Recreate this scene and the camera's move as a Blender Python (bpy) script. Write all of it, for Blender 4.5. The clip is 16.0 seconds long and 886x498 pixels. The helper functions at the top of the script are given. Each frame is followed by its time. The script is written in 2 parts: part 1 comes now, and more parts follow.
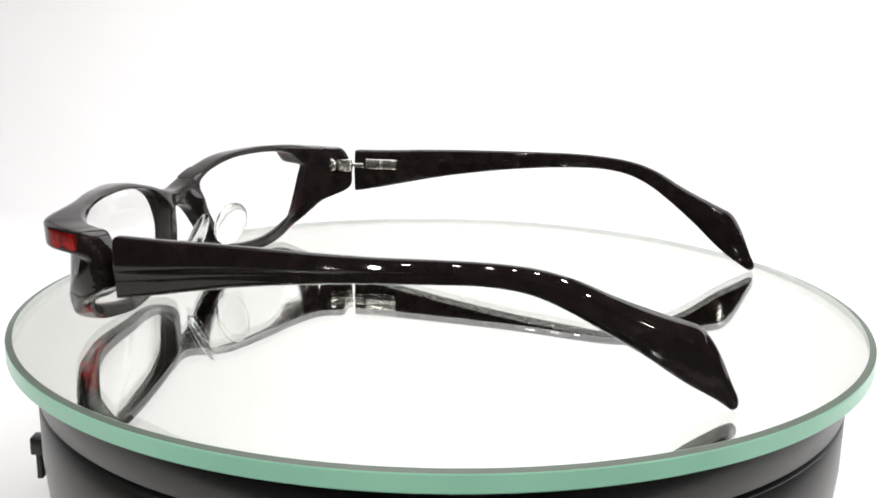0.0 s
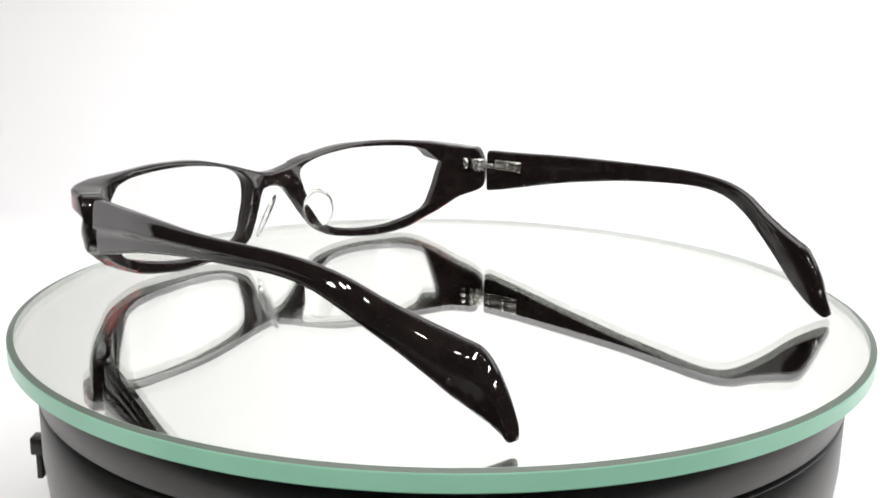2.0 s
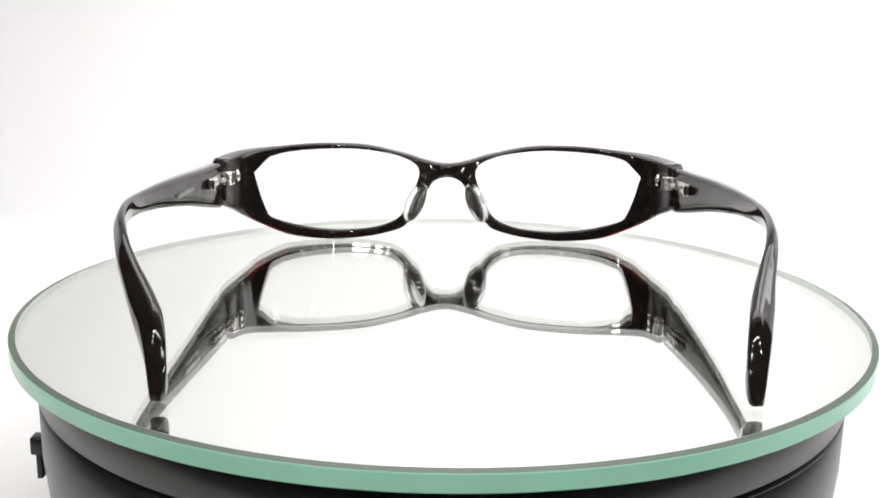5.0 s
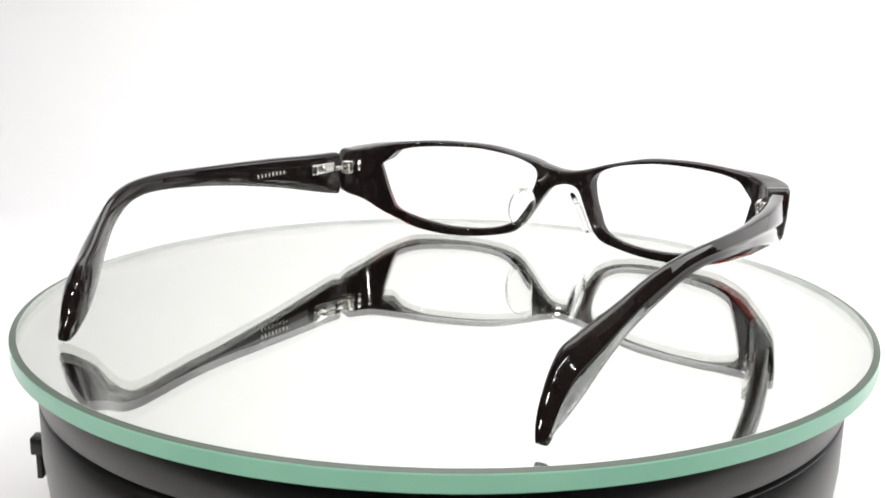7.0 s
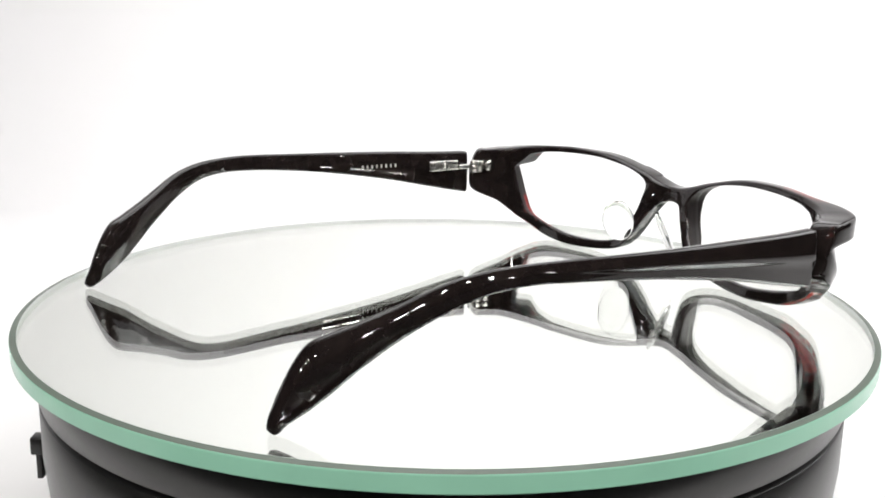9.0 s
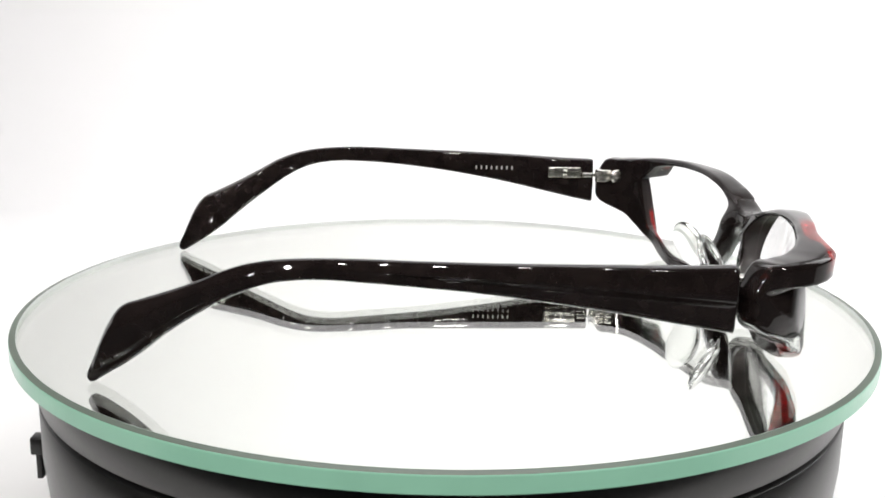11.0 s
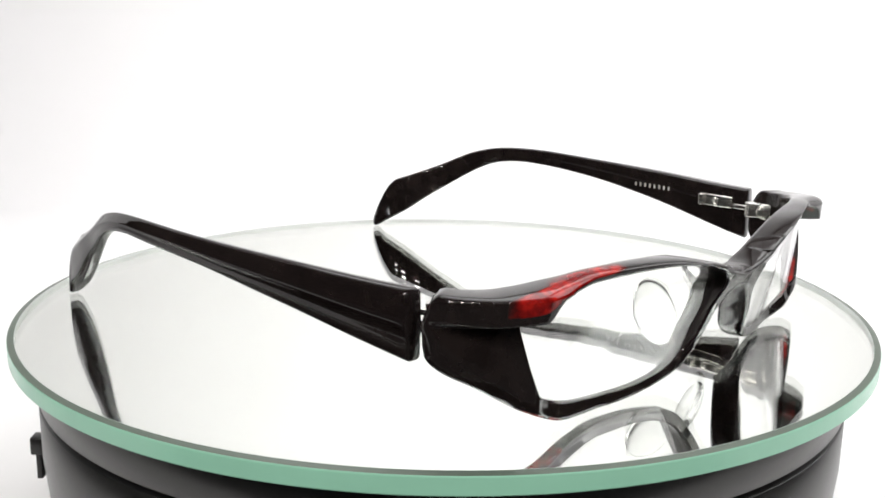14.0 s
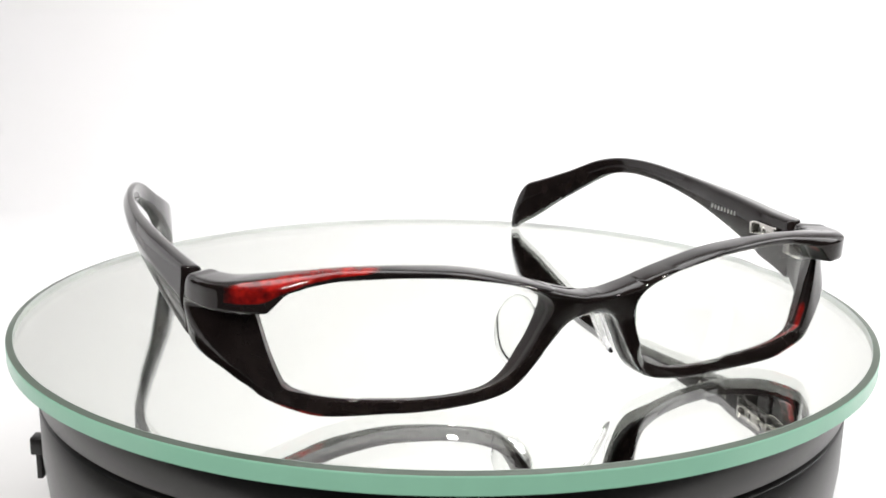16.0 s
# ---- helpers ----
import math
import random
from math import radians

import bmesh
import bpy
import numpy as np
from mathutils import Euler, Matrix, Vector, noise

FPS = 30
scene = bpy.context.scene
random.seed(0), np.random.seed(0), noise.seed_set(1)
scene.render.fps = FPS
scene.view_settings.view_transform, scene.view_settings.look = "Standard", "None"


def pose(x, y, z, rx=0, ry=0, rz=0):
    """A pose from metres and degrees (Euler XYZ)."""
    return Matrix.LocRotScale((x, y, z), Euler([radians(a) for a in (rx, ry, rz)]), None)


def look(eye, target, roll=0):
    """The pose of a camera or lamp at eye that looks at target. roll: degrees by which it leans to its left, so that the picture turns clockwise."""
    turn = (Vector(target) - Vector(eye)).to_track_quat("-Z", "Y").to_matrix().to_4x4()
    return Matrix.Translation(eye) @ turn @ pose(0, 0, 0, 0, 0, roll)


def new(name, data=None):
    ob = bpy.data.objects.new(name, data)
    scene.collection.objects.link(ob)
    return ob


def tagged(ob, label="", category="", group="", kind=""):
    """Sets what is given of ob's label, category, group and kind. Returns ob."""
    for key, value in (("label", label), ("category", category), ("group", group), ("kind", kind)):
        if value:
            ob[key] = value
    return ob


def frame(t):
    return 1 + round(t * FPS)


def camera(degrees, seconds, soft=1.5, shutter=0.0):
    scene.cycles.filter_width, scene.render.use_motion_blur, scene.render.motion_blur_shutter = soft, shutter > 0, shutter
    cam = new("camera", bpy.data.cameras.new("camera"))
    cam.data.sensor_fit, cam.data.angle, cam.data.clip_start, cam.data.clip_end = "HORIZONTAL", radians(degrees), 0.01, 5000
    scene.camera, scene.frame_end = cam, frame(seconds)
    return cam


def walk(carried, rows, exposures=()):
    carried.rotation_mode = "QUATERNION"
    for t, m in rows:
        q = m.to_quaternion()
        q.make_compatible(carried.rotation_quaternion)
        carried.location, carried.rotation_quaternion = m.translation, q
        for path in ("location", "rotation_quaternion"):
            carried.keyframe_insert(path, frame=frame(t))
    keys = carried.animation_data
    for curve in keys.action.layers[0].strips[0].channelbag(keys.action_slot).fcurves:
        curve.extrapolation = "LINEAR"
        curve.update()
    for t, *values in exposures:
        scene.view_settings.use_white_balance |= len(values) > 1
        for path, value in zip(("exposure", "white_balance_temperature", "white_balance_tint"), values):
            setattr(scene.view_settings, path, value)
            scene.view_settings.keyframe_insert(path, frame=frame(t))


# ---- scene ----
MM = 0.001
FOV, EYE, DOWN, SIDE, ROLL = 43.71, (0.0, -0.26079, 0.07367), 13.159, 0.058, 0.889
SPIN = -14.468          # degrees a second
CLIP = 16.0

cam = camera(FOV, CLIP, 1.75)
walk(cam, [(t, pose(*EYE, 90 - DOWN, 0, SIDE) @ pose(0, 0, 0, 0, 0, ROLL)) for t in (0.0, CLIP)],
     exposures=[(0.0, 0.0), (CLIP, 0.0)])

# ---- light ----
world = bpy.data.worlds.new("world")
scene.world = world
world.use_nodes = True
world.node_tree.nodes["Background"].inputs["Color"].default_value = (0.9, 0.95, 1.0, 1)
world.node_tree.nodes["Background"].inputs["Strength"].default_value = 0.05


def area_lamp(name, m, width, depth, power, colour=(1, 1, 1)):
    data = bpy.data.lights.new(name, "AREA")
    data.shape, data.size, data.size_y, data.energy, data.color = "RECTANGLE", width, depth, power, colour
    ob = new(name, data)
    ob.matrix_basis = m
    return tagged(ob, kind="structure")


area_lamp("tent_top_light", look((0.02, 0.16, 0.545), (0.02, 0.17, 0.0)), 0.62, 0.36, 2.95)
area_lamp("tent_right_light", look((0.40, 0.10, 0.30), (0.0, 0.20, 0.02)), 0.30, 0.30, 1.15)

# small round lamps of the studio behind the camera, mirrored as bright dots in the polished frame
for x, y, z in ((-0.36, -0.36, 0.22), (-0.29, -0.42, 0.37), (-0.06, -0.50, 0.47), (0.04, -0.50, 0.48), (0.27, -0.44, 0.39), (0.38, -0.34, 0.20),
                (-0.33, -0.40, 0.30), (0.32, -0.40, 0.30), (-0.16, -0.46, 0.43), (0.15, -0.46, 0.44)):
    data = bpy.data.lights.new("studio_spot", "AREA")
    data.shape, data.size, data.energy, data.color = "DISK", 0.022, 0.36, (1.0, 0.97, 0.93)
    spot = new("studio_spot", data)
    spot.matrix_basis = look((x, y, z), (0, 0, 0.01))


# ---- materials ----
def material(name):
    m = bpy.data.materials.new(name)
    m.use_nodes = True
    nodes, links = m.node_tree.nodes, m.node_tree.links
    return m, nodes, links, nodes["Principled BSDF"]


def noise_node(nodes, links, scale, detail=4.0):
    co = nodes.new("ShaderNodeTexCoord")
    n = nodes.new("ShaderNodeTexNoise")
    n.inputs["Scale"].default_value, n.inputs["Detail"].default_value = scale, detail
    links.new(co.outputs["Object"], n.inputs["Vector"])
    return n


def ramp(nodes, links, fac, stops):
    r = nodes.new("ShaderNodeValToRGB")
    while len(r.color_ramp.elements) < len(stops):
        r.color_ramp.elements.new(0.5)
    for e, (at, c) in zip(r.color_ramp.elements, stops):
        e.position, e.color = at, (*c, 1) if len(c) == 3 else c
    links.new(fac, r.inputs["Fac"])
    return r


def bump(nodes, links, bsdf, height, strength, distance):
    b = nodes.new("ShaderNodeBump")
    b.inputs["Strength"].default_value, b.inputs["Distance"].default_value = strength, distance
    links.new(height, b.inputs["Height"])
    links.new(b.outputs["Normal"], bsdf.inputs["Normal"])


def plain(name, colour, rough=0.5, metal=0.0, spread=0.08, scale=400.0, relief=0.0):
    m, nodes, links, p = material(name)
    n = noise_node(nodes, links, scale)
    lo = tuple(c * (1 - spread) for c in colour)
    hi = tuple(min(1.0, c * (1 + spread)) for c in colour)
    r = ramp(nodes, links, n.outputs["Fac"], [(0.3, lo), (0.7, hi)])
    links.new(r.outputs["Color"], p.inputs["Base Color"])
    rr = nodes.new("ShaderNodeMapRange")
    rr.inputs["To Min"].default_value, rr.inputs["To Max"].default_value = rough * 0.85, rough * 1.15
    links.new(n.outputs["Fac"], rr.inputs["Value"])
    links.new(rr.outputs["Result"], p.inputs["Roughness"])
    p.inputs["Metallic"].default_value = metal
    if relief:
        bump(nodes, links, p, n.outputs["Fac"], 0.3, relief)
    return m


def clear(name, colour=(1, 1, 1), rough=0.0, ior=1.5):
    m, nodes, links, p = material(name)
    p.inputs["Base Color"].default_value = (*colour, 1)
    p.inputs["Roughness"].default_value = rough
    p.inputs["IOR"].default_value = ior
    p.inputs["Transmission Weight"].default_value = 1.0
    return m


def acetate(name, red, raw=False):
    """Polished black acetate; red: laminated with translucent red that shows in patches at the outer lens corners, with
    the light through it painted in.
    """
    m, nodes, links, p = material(name)
    n = noise_node(nodes, links, 260.0, 5.0)
    dark = ramp(nodes, links, n.outputs["Fac"], [(0.35, (0.0095, 0.0072, 0.007)), (0.75, (0.0165, 0.0122, 0.0115))])
    last = dark.outputs["Color"]
    if red:
        co = nodes.new("ShaderNodeTexCoord")
        cells = nodes.new("ShaderNodeTexNoise")
        cells.inputs["Scale"].default_value, cells.inputs["Detail"].default_value = 420.0, 3.0
        links.new(co.outputs["Object"], cells.inputs["Vector"])
        vivid = ramp(nodes, links, cells.outputs["Fac"],
                     [(0.3, (0.045, 0.0015, 0.0015)), (0.5, (0.20, 0.005, 0.004)), (0.72, (0.46, 0.014, 0.008))])
        att = nodes.new("ShaderNodeAttribute")
        att.attribute_name = "red_layer"
        wob = nodes.new("ShaderNodeMath")
        wob.operation = "MULTIPLY_ADD"
        sub = nodes.new("ShaderNodeMath")
        sub.operation = "SUBTRACT"
        links.new(n.outputs["Fac"], sub.inputs[0])
        sub.inputs[1].default_value = 0.5
        links.new(sub.outputs[0], wob.inputs[0])
        wob.inputs[1].default_value = 0.5
        links.new(att.outputs["Fac"], wob.inputs[2])
        edge = ramp(nodes, links, wob.outputs[0], [(0.25, (0, 0, 0)), (0.8, (1, 1, 1))])
        mix = nodes.new("ShaderNodeMix")
        mix.data_type = "RGBA"
        links.new(edge.outputs["Color"], mix.inputs[0])
        links.new(last, mix.inputs[6])
        links.new(vivid.outputs["Color"], mix.inputs[7])
        last = mix.outputs[2]
    links.new(last, p.inputs["Base Color"])
    rr = nodes.new("ShaderNodeMapRange")
    rr.inputs["To Min"].default_value, rr.inputs["To Max"].default_value = (0.28, 0.4) if raw else (0.012, 0.045)
    links.new(n.outputs["Fac"], rr.inputs["Value"])
    links.new(rr.outputs["Result"], p.inputs["Roughness"])
    p.inputs["IOR"].default_value = 1.5
    p.inputs["Specular IOR Level"].default_value = 0.2 if raw else 0.36
    return m


BLACK = acetate("black_acetate", False)
LAMINATE = acetate("black_red_laminated_acetate", True)
INSIDE = acetate("milled_acetate", True, True)
LENS = clear("clear_lens", (0.975, 0.975, 0.97), 0.0, 1.3)
PAD = clear("clear_silicone", (0.97, 0.98, 0.97), 0.02, 1.33)
STEEL = plain("brushed_nickel", (0.62, 0.60, 0.57), 0.22, 1.0, 0.1, 900.0)
PRINT = plain("silver_print", (0.62, 0.62, 0.60), 0.4, 0.3)
GLASS = clear("float_glass", (0.965, 0.985, 0.97))
SILVER = plain("mirror_silver", (0.95, 0.955, 0.925), 0.004, 1.0, 0.0)
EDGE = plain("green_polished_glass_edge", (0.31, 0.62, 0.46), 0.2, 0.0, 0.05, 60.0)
# pale paint on the plate's inner side wall, standing for its bright inner reflection
BRIGHT_RIM = plain("painted_bright_far_rim", (0.88, 0.93, 0.90), 0.6, 0.0, 0.03, 60.0)
# opaque dark olive paints the dim view into the glass through the bevel
BEVEL = plain("bevel_painted_dim_glass", (0.075, 0.10, 0.077), 0.35, 0.0, 0.05, 60.0)
PLASTIC = plain("black_satin_plastic", (0.0085, 0.0082, 0.0082), 0.3, 0.0, 0.2, 1500.0, 0.00002)
# near black that paints the shade inside the turntable's gap
GAP_SHADE = plain("painted_gap_shade", (0.003, 0.003, 0.003), 0.9)
PAPER = plain("white_paper", (0.86, 0.855, 0.86), 0.8, 0.0, 0.012, 8.0)
ROOM = plain("dark_grey_paint", (0.025, 0.025, 0.027), 0.8, 0.0, 0.1, 3.0)


# ---- building helpers ----
def part(name, bm, mat, parent=None, label="", smooth=True):
    """Links a bmesh as one mesh object, under its thing or part."""
    mesh = bpy.data.meshes.new(name)
    bmesh.ops.recalc_face_normals(bm, faces=bm.faces)
    for f in bm.faces:
        f.smooth = smooth
    bm.to_mesh(mesh)
    bm.free()
    for one in mat if isinstance(mat, (list, tuple)) else [mat]:
        mesh.materials.append(one)
    ob = new(name, mesh)
    ob.parent = parent
    return tagged(ob, label)


def lathe(profile, steps=160, indices=None, centre=(0, 0)):
    """A body turned about z from (radius, z) pairs; indices: a material for each band."""
    bm = bmesh.new()
    rings = []
    for r, z in profile:
        if r < 1e-7:
            rings.append([bm.verts.new((centre[0], centre[1], z))])
        else:
            rings.append([bm.verts.new((centre[0] + r * math.cos(a), centre[1] + r * math.sin(a), z))
                          for a in (2 * math.pi * i / steps for i in range(steps))])
    for k, (a, b) in enumerate(zip(rings, rings[1:])):
        for i in range(steps):
            j = (i + 1) % steps
            loop = [a[i % len(a)], a[j % len(a)], b[j % len(b)], b[i % len(b)]]
            seen = []
            for v in loop:
                if v not in seen:
                    seen.append(v)
            f = bm.faces.new(seen)
            f.material_index = indices[k] if indices else 0
    return bm


def box(sx, sy, sz, m=None, bevel=0.0, segments=2):
    bm = bmesh.new()
    bmesh.ops.create_cube(bm, size=1.0)
    bmesh.ops.scale(bm, vec=(sx, sy, sz), verts=bm.verts)
    if bevel:
        bmesh.ops.bevel(bm, geom=bm.edges[:], offset=bevel, segments=segments, affect="EDGES", profile=0.5)
    if m is not None:
        bmesh.ops.transform(bm, matrix=m, verts=bm.verts)
    return bm


def spline(points, n, closed=False):
    """n points evenly along a smooth curve through the given ones."""
    P = np.array(points, float)
    k = len(P)
    out = []
    segs = k if closed else k - 1
    for s in range(segs):
        if closed:
            a, b, c, d = (P[(s + o) % k] for o in (-1, 0, 1, 2))
        else:
            b, c = P[s], P[s + 1]
            a = P[s - 1] if s else 2 * b - c
            d = P[s + 2] if s + 2 < k else 2 * c - b
        for u in np.linspace(0, 1, 24, endpoint=False):
            out.append(0.5 * (2 * b + (c - a) * u + (2 * a - 5 * b + 4 * c - d) * u * u + (3 * b - a - 3 * c + d) * u ** 3))
    out.append(P[0] if closed else P[-1])
    out = np.array(out)
    run = np.r_[0, np.cumsum(np.linalg.norm(np.diff(out, axis=0), axis=1))]
    at = np.linspace(0, run[-1], n, endpoint=not closed)
    return np.stack([np.interp(at, run, out[:, i]) for i in range(P.shape[1])], 1)


def ease(a, b, x):
    u = min(1.0, max(0.0, (x - a) / (b - a)))
    return u * u * (3 - 2 * u)


# ---- setting: light tent in a dark room ----
FLOOR = -0.060


def sweep():
    """White paper sweep: table, curve and back wall in one sheet with thickness."""
    line = [(-0.13, FLOOR)] + [(0.40 + 0.16 * math.sin(a), FLOOR + 0.16 - 0.16 * math.cos(a))
                               for a in (math.pi / 2 * i / 16 for i in range(17))] + [(0.56, 0.80)]
    bm = bmesh.new()
    rows = []
    for off in (0.0, 0.004):
        row = []
        for i, (y, z) in enumerate(line):
            y0, z0 = line[max(0, i - 1)]
            y1, z1 = line[min(len(line) - 1, i + 1)]
            d = math.hypot(y1 - y0, z1 - z0)
            ny, nz = (z1 - z0) / d * off, -(y1 - y0) / d * off
            row.append([bm.verts.new((x, y + ny, z + nz)) for x in (-0.75, 0.75)])
        rows.append(row)
    for row in rows:
        for a, b in zip(row, row[1:]):
            bm.faces.new((a[0], a[1], b[1], b[0]))
    for a, b in ((0, 0), (-1, -1)):
        bm.faces.new((rows[0][a][0], rows[0][a][1], rows[1][b][1], rows[1][b][0]))
    for s in (0, 1):
        for i in range(len(line) - 1):
            bm.faces.new((rows[0][i][s], rows[0][i + 1][s], rows[1][i + 1][s], rows[1][i][s]))
    ob = part("backdrop", bm, PAPER)
    return tagged(ob, "seamless white paper sweep behind the turntable", "backdrop", kind="structure")


sweep()
for name, m, size in (("wall_left", pose(-0.50, 0.36, 0.24), (0.01, 0.34, 0.62)),
                      ("wall_right", pose(0.50, 0.36, 0.24), (0.01, 0.34, 0.62)),
                      ("ceiling", pose(0, 0.16, 0.56), (1.01, 0.74, 0.01))):
    tagged(part(name, box(*size, m, 0.002), PAPER, smooth=False), "white light tent panel", "panel", kind="structure")
for name, m, size in (("wall_south", pose(0, -1.6, 0.6), (4.0, 0.05, 3.0)), ("wall_east", pose(2.0, 0, 0.6), (0.05, 3.2, 3.0)),
                      ("wall_west", pose(-2.0, 0, 0.6), (0.05, 3.2, 3.0)), ("wall_north", pose(0, 1.6, 0.6), (4.0, 0.05, 3.0)),
                      ("table", pose(0, 0.05, FLOOR - 0.030), (1.7, 1.5, 0.04)), ("ceiling_room", pose(0, 0, 2.1), (4.0, 3.2, 0.05)), ("floor", pose(0, 0, -0.9), (4.0, 3.2, 0.05))):
    tagged(part(name, box(*size, m), ROOM, smooth=False), "plain dark studio surface", "wall", kind="structure")


# ---- turntable ----
def turntable():
    root = tagged(new("turntable"), "black plastic motor turntable with round mirror plate on top", "turntable")
    root.location = (0, 0, 0)
    prof = [(0.0, FLOOR), (0.0800, FLOOR), (0.0862, FLOOR + 0.0035), (0.0908, FLOOR + 0.013), (0.0934, FLOOR + 0.024), (0.0943, FLOOR + 0.033), (0.0944, -0.0152),
            (0.0942, -0.0150), (0.0880, -0.0150), (0.0, -0.0150)]
    part("base", lathe(prof), PLASTIC, root, "black satin plastic base")
    part("gap_ring", lathe([(0.0, -0.01498), (0.0880, -0.01498), (0.0880, -0.01382), (0.0, -0.01402)]), GAP_SHADE, root, "near-black ring painted as the shade in the gap below the platter")
    plat = part("platter", lathe([(0.0, -0.0138), (0.0942, -0.0138), (0.0944, -0.0136), (0.0944, -0.0047), (0.0939, -0.0042), (0.0, -0.0042)]),
                PLASTIC, root, "black rotating platter")
    c = (-0.00041, 0.00032)
    T = 0.0040
    plate = part("mirror_plate", lathe([(0.0, 0.0), (0.0985, 0.0), (0.0985, -T), (0.0, -T)], 256, [0, 2, 1], c), [GLASS, SILVER, BRIGHT_RIM], root,
                 "thick round glass mirror", smooth=False)
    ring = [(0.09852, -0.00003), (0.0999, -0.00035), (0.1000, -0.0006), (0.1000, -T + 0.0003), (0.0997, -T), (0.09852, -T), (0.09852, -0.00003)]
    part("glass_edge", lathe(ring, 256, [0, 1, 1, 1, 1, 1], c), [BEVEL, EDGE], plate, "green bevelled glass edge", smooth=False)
    knob = part("switch", box(0.0034, 0.0040, 0.0042, pose(-0.0918, -0.025, -0.0287), 0.0004), PLASTIC, root, "small black switch")
    part("stem", box(0.0014, 0.0030, 0.0085, pose(-0.0918, -0.025, -0.0325), 0.0003), PLASTIC, root, "switch lever")
    return plat, plate


PLATTER, PLATE = turntable()

# ---- eyeglasses ----
# local axes: x to the wearer's left, y to the back, z up; millimetres in these functions
PLAN = [(0, 0, -29.6), (10, 10, -29.0), (20, 20, -27.8), (30, 30, -26.1), (40, 40, -23.9), (50, 50, -20.8), (57, 57, -17.6),
        (63, 61.5, -13.4), (69, 64.4, -8.1), (75, 65.8, -2.4)]


def plan(s):
    """Plan position and outward normal at the unrolled distance s from the middle of the bridge."""
    S = [q[0] for q in PLAN]

    def at(v):
        return np.interp(v, S, [q[1] for q in PLAN]), np.interp(v, S, [q[2] for q in PLAN])
    x = sum(at(s + o)[0] for o in (-2, -1, 0, 1, 2)) / 5 if 2 < s < 73 else at(s)[0]
    y = sum(at(s + o)[1] for o in (-2, -1, 0, 1, 2)) / 5 if 2 < s < 73 else at(s)[1]
    (x0, y0), (x1, y1) = at(max(0, s - 2.5)), at(min(75, s + 2.5))
    d = math.hypot(x1 - x0, y1 - y0)
    turn = min(1.0, s / 3)
    return x, y, (y1 - y0) / d * turn, -(x1 - x0) / d


def shell(s, z, out):
    """The point at s, z on the front's middle surface, moved out by so much to the front."""
    x, y, nx, ny = plan(s)
    lean = (28 - z) * (0.23 - 0.16 * ease(34, 55, s)) * (1 - ease(56, 72, s))
    return x + nx * out, y + lean + ny * out, z


# round the opening: x and z of its wall, which runs straight to the back, and s and z of the outer edge beside it
RIM = [(8.5, 19.6, 0, 21.4), (8.6, 20.3, 0, 22.1), (8.9, 21.1, 1.5, 22.13), (9.8, 22.2, 4.2, 22.6), (12, 23.5, 8.2, 23.7), (17, 25.2, 13.5, 25.3),
       (26, 26.6, 24, 27.7), (34, 26.9, 34, 28.4), (43, 26.6, 43, 28.4), (49, 26.0, 52, 27.7), (52.6, 25.2, 59, 26.8), (53.8, 24.6, 62.5, 26.3),
       (55.8, 22.6, 67.5, 25.9), (57.2, 21.1, 71.0, 25.4), (57.5, 20.6, 73.6, 20.6), (57.3, 19.6, 73.7, 18.5), (55.7, 13.2, 72.6, 13.6), (53.9, 8.2, 64, 9.4),
       (53.2, 7.3, 60, 7.1), (52.0, 6.4, 56, 5.0), (48, 5.0, 49, 1.8), (42, 3.7, 42, 0.6), (33, 2.8, 33, 0.15), (24, 3.1, 24.5, 0.6), (17.8, 4.5, 16.5, 2.2),
       (13.8, 7.1, 12, 5.2), (10.8, 12.4, 6.8, 13.2), (9.6, 15.5, 4.3, 16.7), (9.0, 17.2, 1.5, 17.9), (8.7, 18.2, 0, 18.05), (8.5, 18.9, 0, 18.8)]
STEPS = np.linspace(0, 75, 301)
TABLE = np.array([plan(v) for v in STEPS])


def relief(s, z, face):
    """How far the front (face 1) or the back (face -1) lies from the middle surface, before its edges are rounded."""
    top = ease(14, 24, z)
    h = 1.9 + top * (1.9 * (1 if face == 1 else 0.6) * (1 - ease(16, 44, s)) + 0.35) * 0.8 - 0.25 * (1 - top) * (1 - ease(50, 55, s))
    h += (2.3 if face == -1 else 0.4) * (1 - ease(11, 19, s)) * (1 - ease(18, 23.5, z)) * ease(2, 8, s)
    if face == -1:
        return h + (2.25 - h) * ease(52, 57, s)
    h += (2.25 - h) * ease(52, 57, s)
    flank = ease(50, 55, s)
    crease = 20.9 - 0.04 * (s - 57)
    ridge = 6.6 + (s - 55) * 0.74                              # diagonal between the flat facet and the underside
    ledge = 3.8 * ease(44, 58, s) * (1 - ease(59, 74, s)) * (1 - ease(25.5, 29.0, z))
    over = ease(crease, crease + 0.9, z)
    low = 0.3 + 0.6 * ease(58, 68, s)
    if ridge < crease:
        low -= 1.2 * (1 - ease(66, 73, s)) * min(1.0, max(0.0, (z - ridge) / (crease - ridge)))
    low -= 0.36 * max(0.0, min(ridge, crease) - z) * ease(52, 60, s) * (1 - 0.65 * ease(62, 71, s))
    return h + (ledge * over if s > 44 else 0.0) + 0.7 * over * ease(64, 72, s) + flank * low * (1 - over)


def wall_s(x, z, face):
    """The s at which the wall of the opening at x, z meets the front or the back."""
    out = 1.5 * face
    x += (0.9 if face == 1 else -0.6) * ease(44, 56, x)
    for _ in range(6):
        v = float(np.interp(x, TABLE[:, 0] + TABLE[:, 2] * out, STEPS))
        out = 0.5 * out + 0.5 * face * relief(v, z, face)
    return v


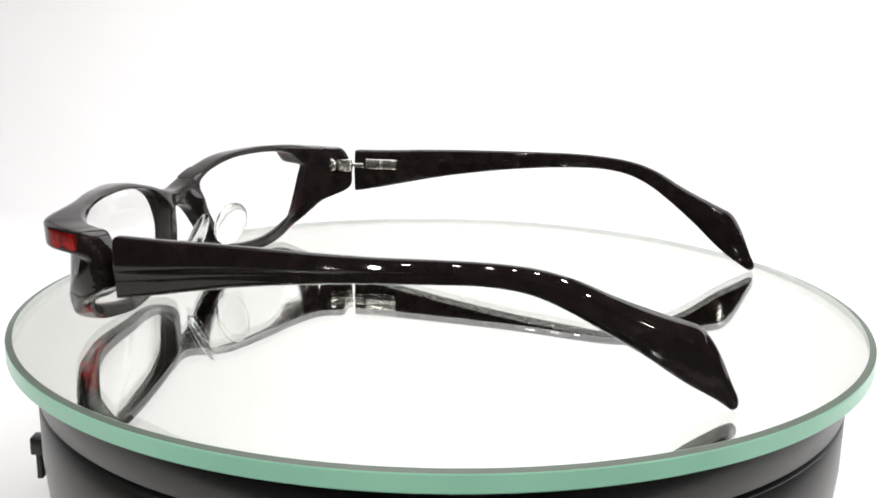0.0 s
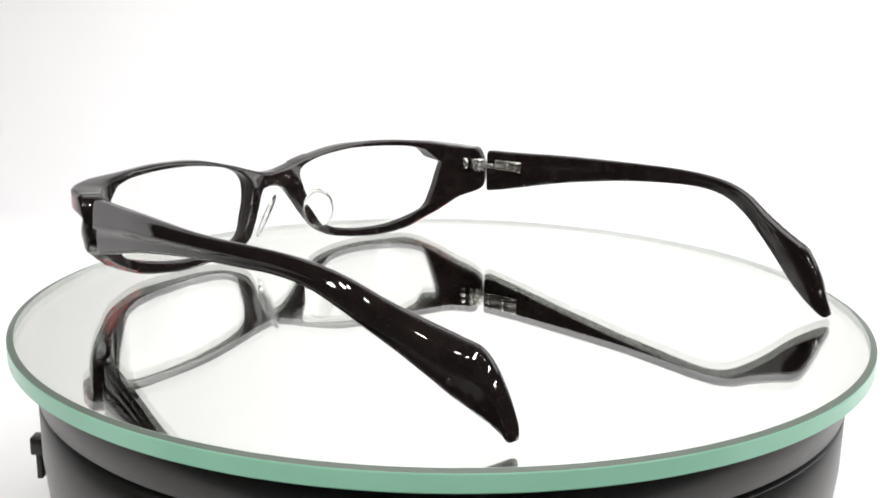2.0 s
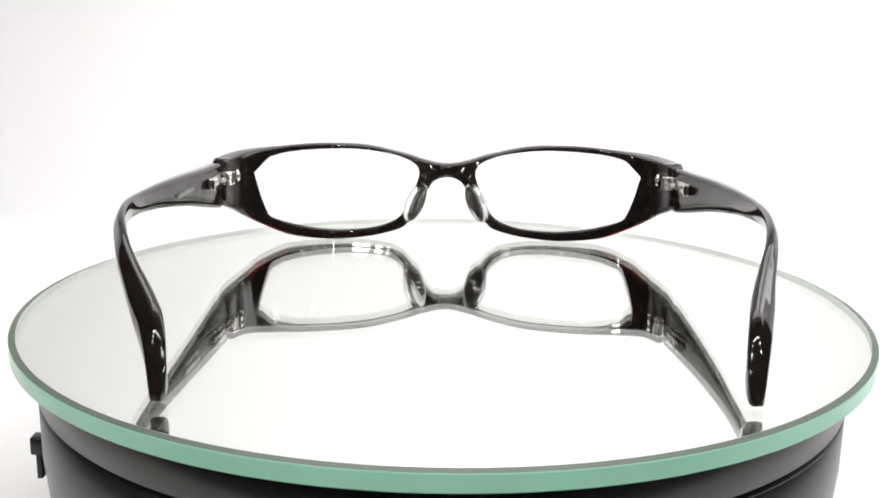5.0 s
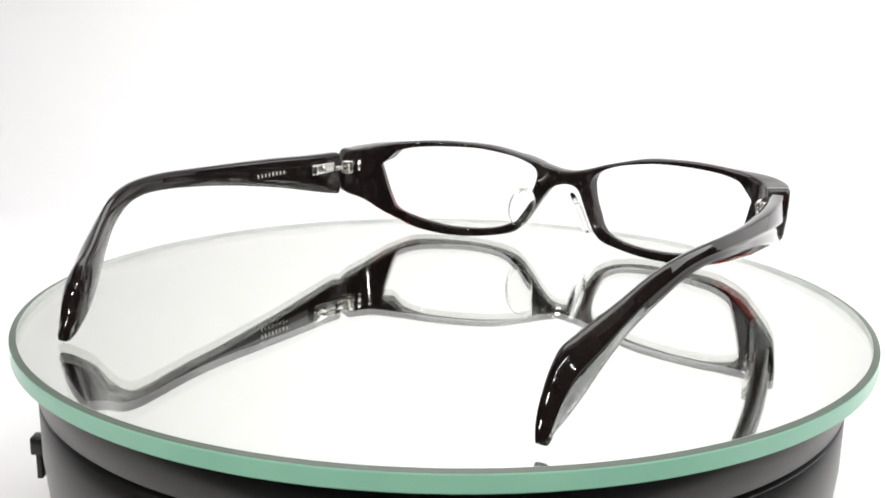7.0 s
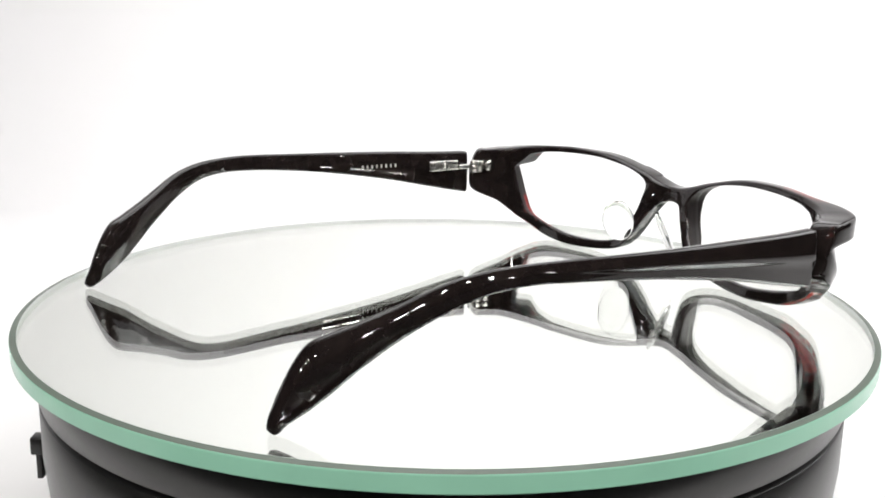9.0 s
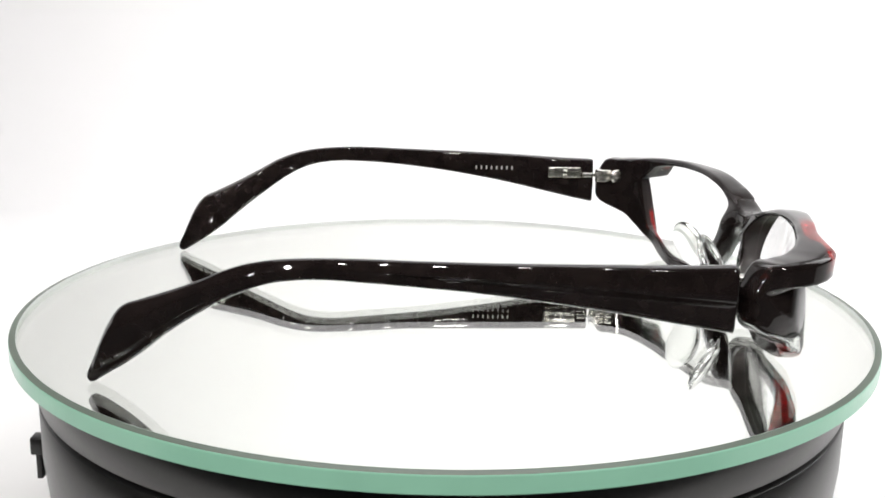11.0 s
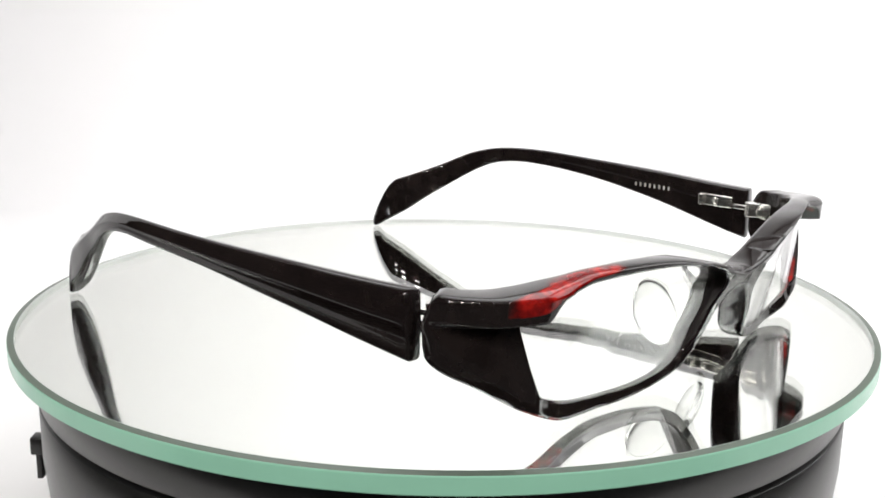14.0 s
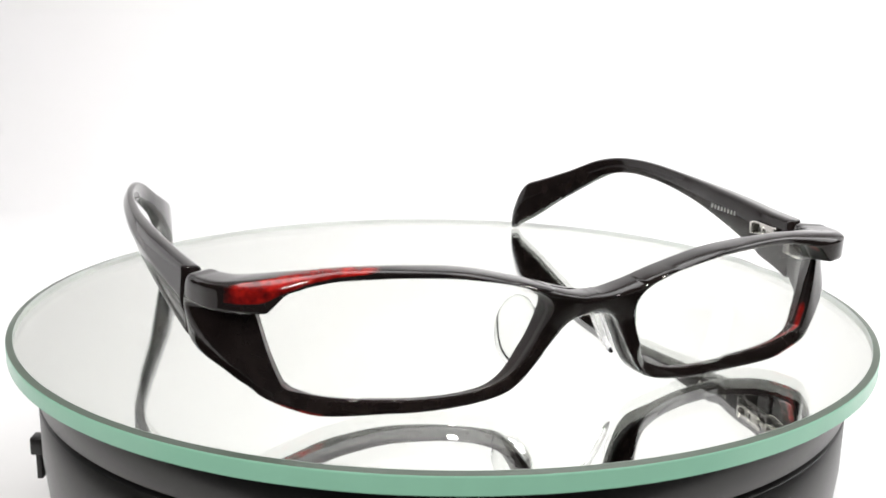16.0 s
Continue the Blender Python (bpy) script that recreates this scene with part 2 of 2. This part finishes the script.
def front_half(bm, side, red):
    """One half of the front as a ring round its lens."""
    n = 400
    loop = spline(RIM, n, closed=True)
    # the inner face of the end piece reaches further back than the outer one
    pair = {f: np.array([(wall_s(x, z, f), z, min(75.0, max(0.0, so) + 1.2 * (f < 0) * ease(66, 71, so)), min(zo, 22.1) if so < 0.02 else zo)
                         for x, z, so, zo in loop]) for f in (1, -1)}
    rim = np.array([(so, zo) for _, _, so, zo in pair[1] if so > 0.01])
    cut = int(np.argmax(np.hypot(*np.diff(np.r_[rim, rim[:1]], axis=0).T) * (np.r_[rim[1:, 0], rim[:1, 0]] < 3))) + 1
    rim = np.r_[[(0.0, RIM[1][3])], np.roll(rim, -cut, 0), [(0.0, RIM[-2][3])]]

    def far(line, s, z):
        a, b = line[:-1], line[1:]
        v, q = b - a, np.array((s, z)) - a
        t = np.clip((q * v).sum(1) / np.maximum((v * v).sum(1), 1e-9), 0, 1)
        return float(np.sqrt(((q - v * t[:, None]) ** 2).sum(1)).min())
    edge = (0.0, 0.12, 0.4, 0.75, 1.0)
    rows = []
    for k in range(n):
        ring = []
        for face in (1, -1):
            si, zi, so, zo = pair[face][k]
            w = max(0.6, math.hypot(so - si, zo - zi))
            r = (min(1.1, w * 0.45) if zo > zi or so > 58 else 0.85) if so > 6 else 1.0
            r_out, r_in = min(r, w * 0.45), min(0.5 if si < 50 else 0.28, w * 0.3)
            us = [e * r_in / w for e in edge] + [r_in / w + (1 - (r_in + r_out) / w) * m / 13 for m in range(1, 13)] + [1 - e * r_out / w for e in reversed(edge)]
            hem = np.r_[pair[face][:, :2], pair[face][:1, :2]]
            for u in (us if face == 1 else us[::-1]):
                s, z = si + (so - si) * u, zi + (zo - zi) * u
                d_in, d_out = min(u * w, far(hem, s, z)), far(rim, s, z) if face == 1 or so < 66 else w * (1 - u)
                reach, deep = (r_in, r_in) if d_in / r_in < d_out / r else (r, r)
                if face == 1 and deep == r:
                    if zo > zi + 0.2:
                        deep = max(r, 2.9 * ease(0.5, 4.0, zo - 18) * (1 - 0.75 * ease(48, 60, s)))          # crowned brow
                    elif zo < zi:
                        grow = ease(56, 62, s)                                     # rounded underside of the end piece
                        reach, deep = r + 0.6 * grow, deep + 0.4 * grow
                d = d_in if reach == r_in else d_out
                dip = deep * (1 - math.sqrt(max(0.0, 1 - (1 - min(d, reach) / reach) ** 2)))
                out = max(relief(s, z, face) - dip, -1.6 if face == 1 else 0.3)
                if face == 1:
                    out -= 0.40 * min(3.2, w * (1 - u)) * ease(0.0, 1.5, zi - zo) * ease(9, 16, s) * (1 - ease(50, 54, s))          # lower rim slopes in to the lens
                x, y, zz = shell(s, z, out * face)
                v = bm.verts.new((side * x * MM, y * MM, zz * MM))
                v[red] = laminate_glow(side, face, s, z, u * w, (1 - u) * w)
                ring.append(v)
        # wall of the opening, from the back to the front
        a, b = ring[-1].co.copy(), ring[0].co.copy()
        x0, z0 = loop[k][:2]
        for f in (0.2, 0.4, 0.6, 0.8):
            v = bm.verts.new(a.lerp(b, f))
            # red layer in the wall, painted stronger on the side where light comes through
            v[red] = ((0.95 if side == 1 else 0.3) * ease(39, 49, x0) * ease(2.9, 4.2, z0) * (1 - ease(11.0, 13.0, z0)) + 0.5 * ease(49, 53, x0) * ease(23, 24.5, z0)) * ease(0.15, 0.7, f)
            ring.append(v)
        rows.append((ring, pair[1][k][2] < 0.02))
    m = len(rows[0][0])
    half = len(edge) * 2 + 12
    for k in range(n):
        (a, fa), (b, fb) = rows[k], rows[(k + 1) % n]
        for i in range(m):
            j = (i + 1) % m
            if i == half - 1 and fa and fb:
                continue
            bm.faces.new((a[i], a[j], b[j], b[i])).material_index = int(i >= 2 * half - 1)


def laminate_glow(side, face, s, z, gap, rest):
    """How much of the red layer shows; light passing through it is painted in, side by side."""
    glow = 0.0
    if face == 1:
        low = np.interp(s, (38, 45, 50, 53, 56, 61), (28.1, 27.5, 26.5, 25.2, 23.7, 23.2))      # wedge along the brow
        high = np.interp(s, (38, 45, 50, 54, 58, 61, 65), (28.6, 28.4, 27.9, 27.2, 26.5, 25.6, 25.0))
        start = 36 if side == -1 else 60.0
        low -= 1.2 * (side == 1)
        glow = ease(start, start + 4 + 3 * (side == -1), s) * (1 - (ease(58, 62, s) if side == -1 else ease(67.5, 70, s))) * ease(low - 0.4, low + 0.2, z) * (1 - ease(high, high + 0.5, z))
        glow = max(glow, 0.22 * ease(66, 69, s) * ease(21.3, 22.5, z) * (side == -1))
    elif gap < 1.6:
        glow = 0.25 * (1 - ease(0.6, 1.5, gap)) * (ease(52, 55, s) * ease(21.5, 23, z) + ease(43, 50, s) * ease(3.0, 4.2, z) * (1 - ease(9, 13, z)))
    # underside of the outer lower corner
    return max(glow, 0.85 * (1 - ease(0.2, 1.0, rest)) * ease(44, 50, s) * (1 - ease(62, 67, s)) * (1 - ease(7, 10, z)))


def eyeglasses():
    root = tagged(new("eyeglasses"), "black acetate eyeglasses with red laminated patches, open on the mirror plate", "eyeglasses")
    bm = bmesh.new()
    red = bm.verts.layers.float.new("red_layer")
    front_half(bm, 1, red)
    front_half(bm, -1, red)
    bmesh.ops.remove_doubles(bm, verts=bm.verts, dist=0.00004)
    part("front_frame", bm, [LAMINATE, INSIDE], root, "glossy black front frame with red corners")
    for side in (1, -1):
        lens(root, side)
        temple(root, side)
        nose_pad(root, side)
        hinge(root, side)
    return root


def lens(root, side):
    loop = spline([(q[0] + 0.1 * ease(44, 56, q[0]), q[1]) for q in RIM], 96, closed=True)
    mid = loop.mean(0)
    bm = bmesh.new()
    faces = []

    def at(q, out):
        v = float(np.interp(q[0], TABLE[:, 0] + TABLE[:, 2] * out, STEPS))
        x, y, z = shell(v, q[1], out)
        return side * x * MM, y * MM, z * MM
    for out in (0.75, -0.75):
        rings = []
        for f in (1.025, 1.024, 1.022, 1.0, 0.9, 0.75, 0.6, 0.45, 0.3, 0.15):
            rings.append([bm.verts.new(at(mid + (q - mid) * f, out)) for q in loop])
        hub = bm.verts.new(at(mid, out))
        for a, b in zip(rings, rings[1:]):
            for i in range(96):
                bm.faces.new((a[i], a[(i + 1) % 96], b[(i + 1) % 96], b[i]))
        for i in range(96):
            bm.faces.new((rings[-1][i], rings[-1][(i + 1) % 96], hub))
        faces.append(rings[0])
    for i in range(96):
        j = (i + 1) % 96
        bm.faces.new((faces[0][i], faces[0][j], faces[1][j], faces[1][i]))
    ob = part("lens", bm, LENS, root, "clear demo lens")
    ob.visible_shadow = False


# along y: top z, bottom z, x of the middle, thickness
TEMPLE = [(-0.8, 25.4, 12.6, 66.2, 4.2), (10, 25.7, 14.9, 67.7, 4.1), (23, 26.3, 17.7, 69.4, 3.9), (35, 26.7, 19.8, 70.5, 3.7), (46, 27.0, 21.4, 71.1, 3.1),
          (57, 27.3, 22.6, 71.1, 2.6), (67, 27.5, 23.4, 70.4, 2.4), (76, 27.3, 23.6, 69.0, 2.4), (84, 26.5, 22.4, 67.2, 2.5), (91, 24.6, 19.4, 65.0, 2.8),
          (98, 21.3, 15.0, 62.2, 3.6), (104, 18.8, 10.7, 59.8, 4.4), (109, 16.9, 6.5, 57.8, 4.5), (112.5, 15.4, 3.9, 56.5, 4.4), (115, 12.2, 2.3, 55.6, 4.1),
          (117, 8.0, 1.0, 55.0, 3.6), (118.4, 4.6, 0.25, 54.8, 2.9), (119.2, 3.0, 0.5, 54.8, 2.1), (119.6, 2.0, 0.95, 54.8, 1.2)]


def temple(root, side):
    rows = spline(TEMPLE, 110)
    bm = bmesh.new()
    rings = []
    for k, (y, zt, zb, x, w) in enumerate(rows):
        # the left arm is spread a little wider than the right one
        x += ease(10, 84, y) * (2.8 * (1 - ease(92, 117, y)) + 0.5 * ease(96, 117, y) if side == 1 else -1.4 + 0.9 * ease(96, 118, y))
        if side == 1:
            zt += 0.5 * ease(50, 84, y) * (1 - ease(94, 112, y))
            zb -= 0.7 * ease(80, 98, y) * (1 - ease(104, 115, y))
        slope = rows[min(k + 1, 109)] - rows[max(k - 1, 0)]
        h = zt - zb
        r = min(0.9, h * 0.25, w * 0.24)
        keep = 1 - ease(45, 70, y)
        tail = ease(86, 98, y) * (1 - ease(116, 119, y))
        o, i = w / 2, -w / 2
        cut = 0.9 * keep
        wall = 1 - ease(12, 62, y)                        # upright flank near the hinge
        crest = (i + r + w * (0.30 - 0.05 * tail)) * (1 - wall) + (o - 0.75) * wall          # outer end of the narrow top
        belly = zb + h * (0.52 + 0.12 * tail)        # height of the widest line on the outer face
        ring = [(i + r, zb), (i + r * 0.3, zb + r * 0.3), (i, zb + r), (i, zb + h * 0.5), (i, zt - r), (i + r * 0.3, zt - r * 0.3), (i + r, zt),
                (crest, zt), (crest + (o - crest) * 0.22, zt - 0.07 * h), (crest + (o - crest) * 0.55, zt - 0.22 * h * (1 - 0.3 * tail)),
                (o - 0.2, belly + 0.09 * h), (o, belly), (o - 0.1 - 0.55 * cut - 0.03 * w * tail, belly - (0.06 + 0.06 * tail) * h),
                (o - cut - 0.08 * w * tail, zb + h * 0.3), (o - cut - 0.15 * w * tail, zb + r + 0.06 * h * tail),
                (o - cut - r * 0.3 - 0.20 * w * tail, zb + r * 0.3), (o - cut - r - 0.20 * w * tail, zb)]
        dx, dy = slope[3], slope[0]
        d = math.hypot(dx, dy)
        nx, ny = dy / d, -dx / d
        rings.append([bm.verts.new((side * (x + nx * q) * MM, (y + ny * q - 0.9 * (0.5 - q / w) * max(0, 1 - k / 4)) * MM, z * MM)) for q, z in ring])
    m = len(rings[0])
    for a, b in zip(rings, rings[1:]):
        for i in range(m):
            bm.faces.new((a[i], a[(i + 1) % m], b[(i + 1) % m], b[i]))
    bm.faces.new(rings[0])
    bm.faces.new(rings[-1])
    ends = [e for e in bm.edges if len({v for v in e.verts} & set(rings[0])) == 2]
    bmesh.ops.bevel(bm, geom=ends, offset=0.0004, segments=2, affect="EDGES", profile=0.5)
    ob = part("temple", bm, BLACK, root, "glossy black temple arm with flared tip")
    if side == 1:
        for k in range(8):
            y = 22.6 + k * 1.52
            part("mark", box(0.0003, 0.00036, 0.00100, pose(side * 0.0, 0, 0) @ pose((67.42 + 0.096 * (y - 21)) * MM, y * MM, 0.0223, 0, 0, -6.5)), PRINT, ob, "small silver printed mark", smooth=False)


def nose_pad(root, side):
    bm = bmesh.new()
    bmesh.ops.create_uvsphere(bm, u_segments=28, v_segments=16, radius=1.0)
    bmesh.ops.scale(bm, vec=(0.0010, 0.0044, 0.0068), verts=bm.verts)
    m = pose((9.6 if side == 1 else -8.6) * MM, -15.2 * MM, 12.1 * MM) @ pose(0, 0, 0, 0, 0, side * -42) @ pose(0, 0, 0, -8, side * -24, 0)
    bmesh.ops.transform(bm, matrix=m, verts=bm.verts)
    ob = part("nose_pad", bm, PAD, root, "clear oval nose pad")
    ob.visible_shadow = False


def hinge(root, side):
    x = 64.2

    def place(dx, y, z, turn=0.0):
        return pose(side * (x + dx) * MM, y * MM, z * MM, 0, 0, side * turn)
    # temple plate, let into the inner face of the arm
    ob = part("hinge", box(0.0010, 0.0098, 0.0030, place(0.45, 7.2, 21.5, -7), 0.0003), STEEL, root, "nickel hinge with three knuckles")
    part("stop", box(0.0009, 0.0014, 0.0028, place(-0.05, 11.2, 21.5, -7), 0.0003), STEEL, ob)
    part("screw", lathe([(0, 0), (0.0009, 0), (0.0009, 0.0003), (0, 0.00035)], 16), STEEL, ob).matrix_basis = place(0.0, 7.2, 21.5) @ pose(0, 0, 0, 0, side * -90, 0)
    # front leaf with a round end
    bm = lathe([(0, -0.0005), (0.0017, -0.0005), (0.0020, -0.0002), (0.0020, 0.0005), (0, 0.0005)], 24)
    bmesh.ops.scale(bm, vec=(1.35, 1.0, 1.0), verts=bm.verts)
    part("leaf", bm, STEEL, ob).matrix_basis = place(-2.9, -8.2, 20.9, 24) @ pose(0, 0, 0, 0, 90, 0) @ pose(0, 0, 0, 0, 0, 90)
    part("tongue", box(0.0011, 0.0052, 0.0036, place(-1.9, -5.6, 20.9, 20), 0.0003), STEEL, ob)
    for k in (-1, 0, 1):
        bm = lathe([(0, -0.00060), (0.0011, -0.00060), (0.00135, -0.00045), (0.00135, 0.00045), (0.0011, 0.00060), (0, 0.00060)], 20)
        part("knuckle", bm, STEEL, ob).matrix_basis = place(-1.3, -3.0, 20.9 + 1.3 * k)
    part("link", box(0.0012, 0.0052, 0.0013, place(-0.6, -0.6, 20.9, -8), 0.0003), STEEL, ob)
    part("link", box(0.0012, 0.0026, 0.0011, place(-1.5, -4.3, 22.2, 14), 0.0003), STEEL, ob)
    part("link", box(0.0012, 0.0026, 0.0011, place(-1.5, -4.3, 19.6, 14), 0.0003), STEEL, ob)


GLASSES = eyeglasses()


def motions():
    times = [k * 0.5 for k in range(33)]
    walk(GLASSES, [(t, pose(0, 0, 0, 0, 0, SPIN * t) @ pose(-0.045054, 0.015521, 0.0, 0, 0, -106.5)) for t in times])
    for ob in (PLATTER, PLATE):
        walk(ob, [(t, pose(0, 0, 0, 0, 0, SPIN * t)) for t in times])


motions()
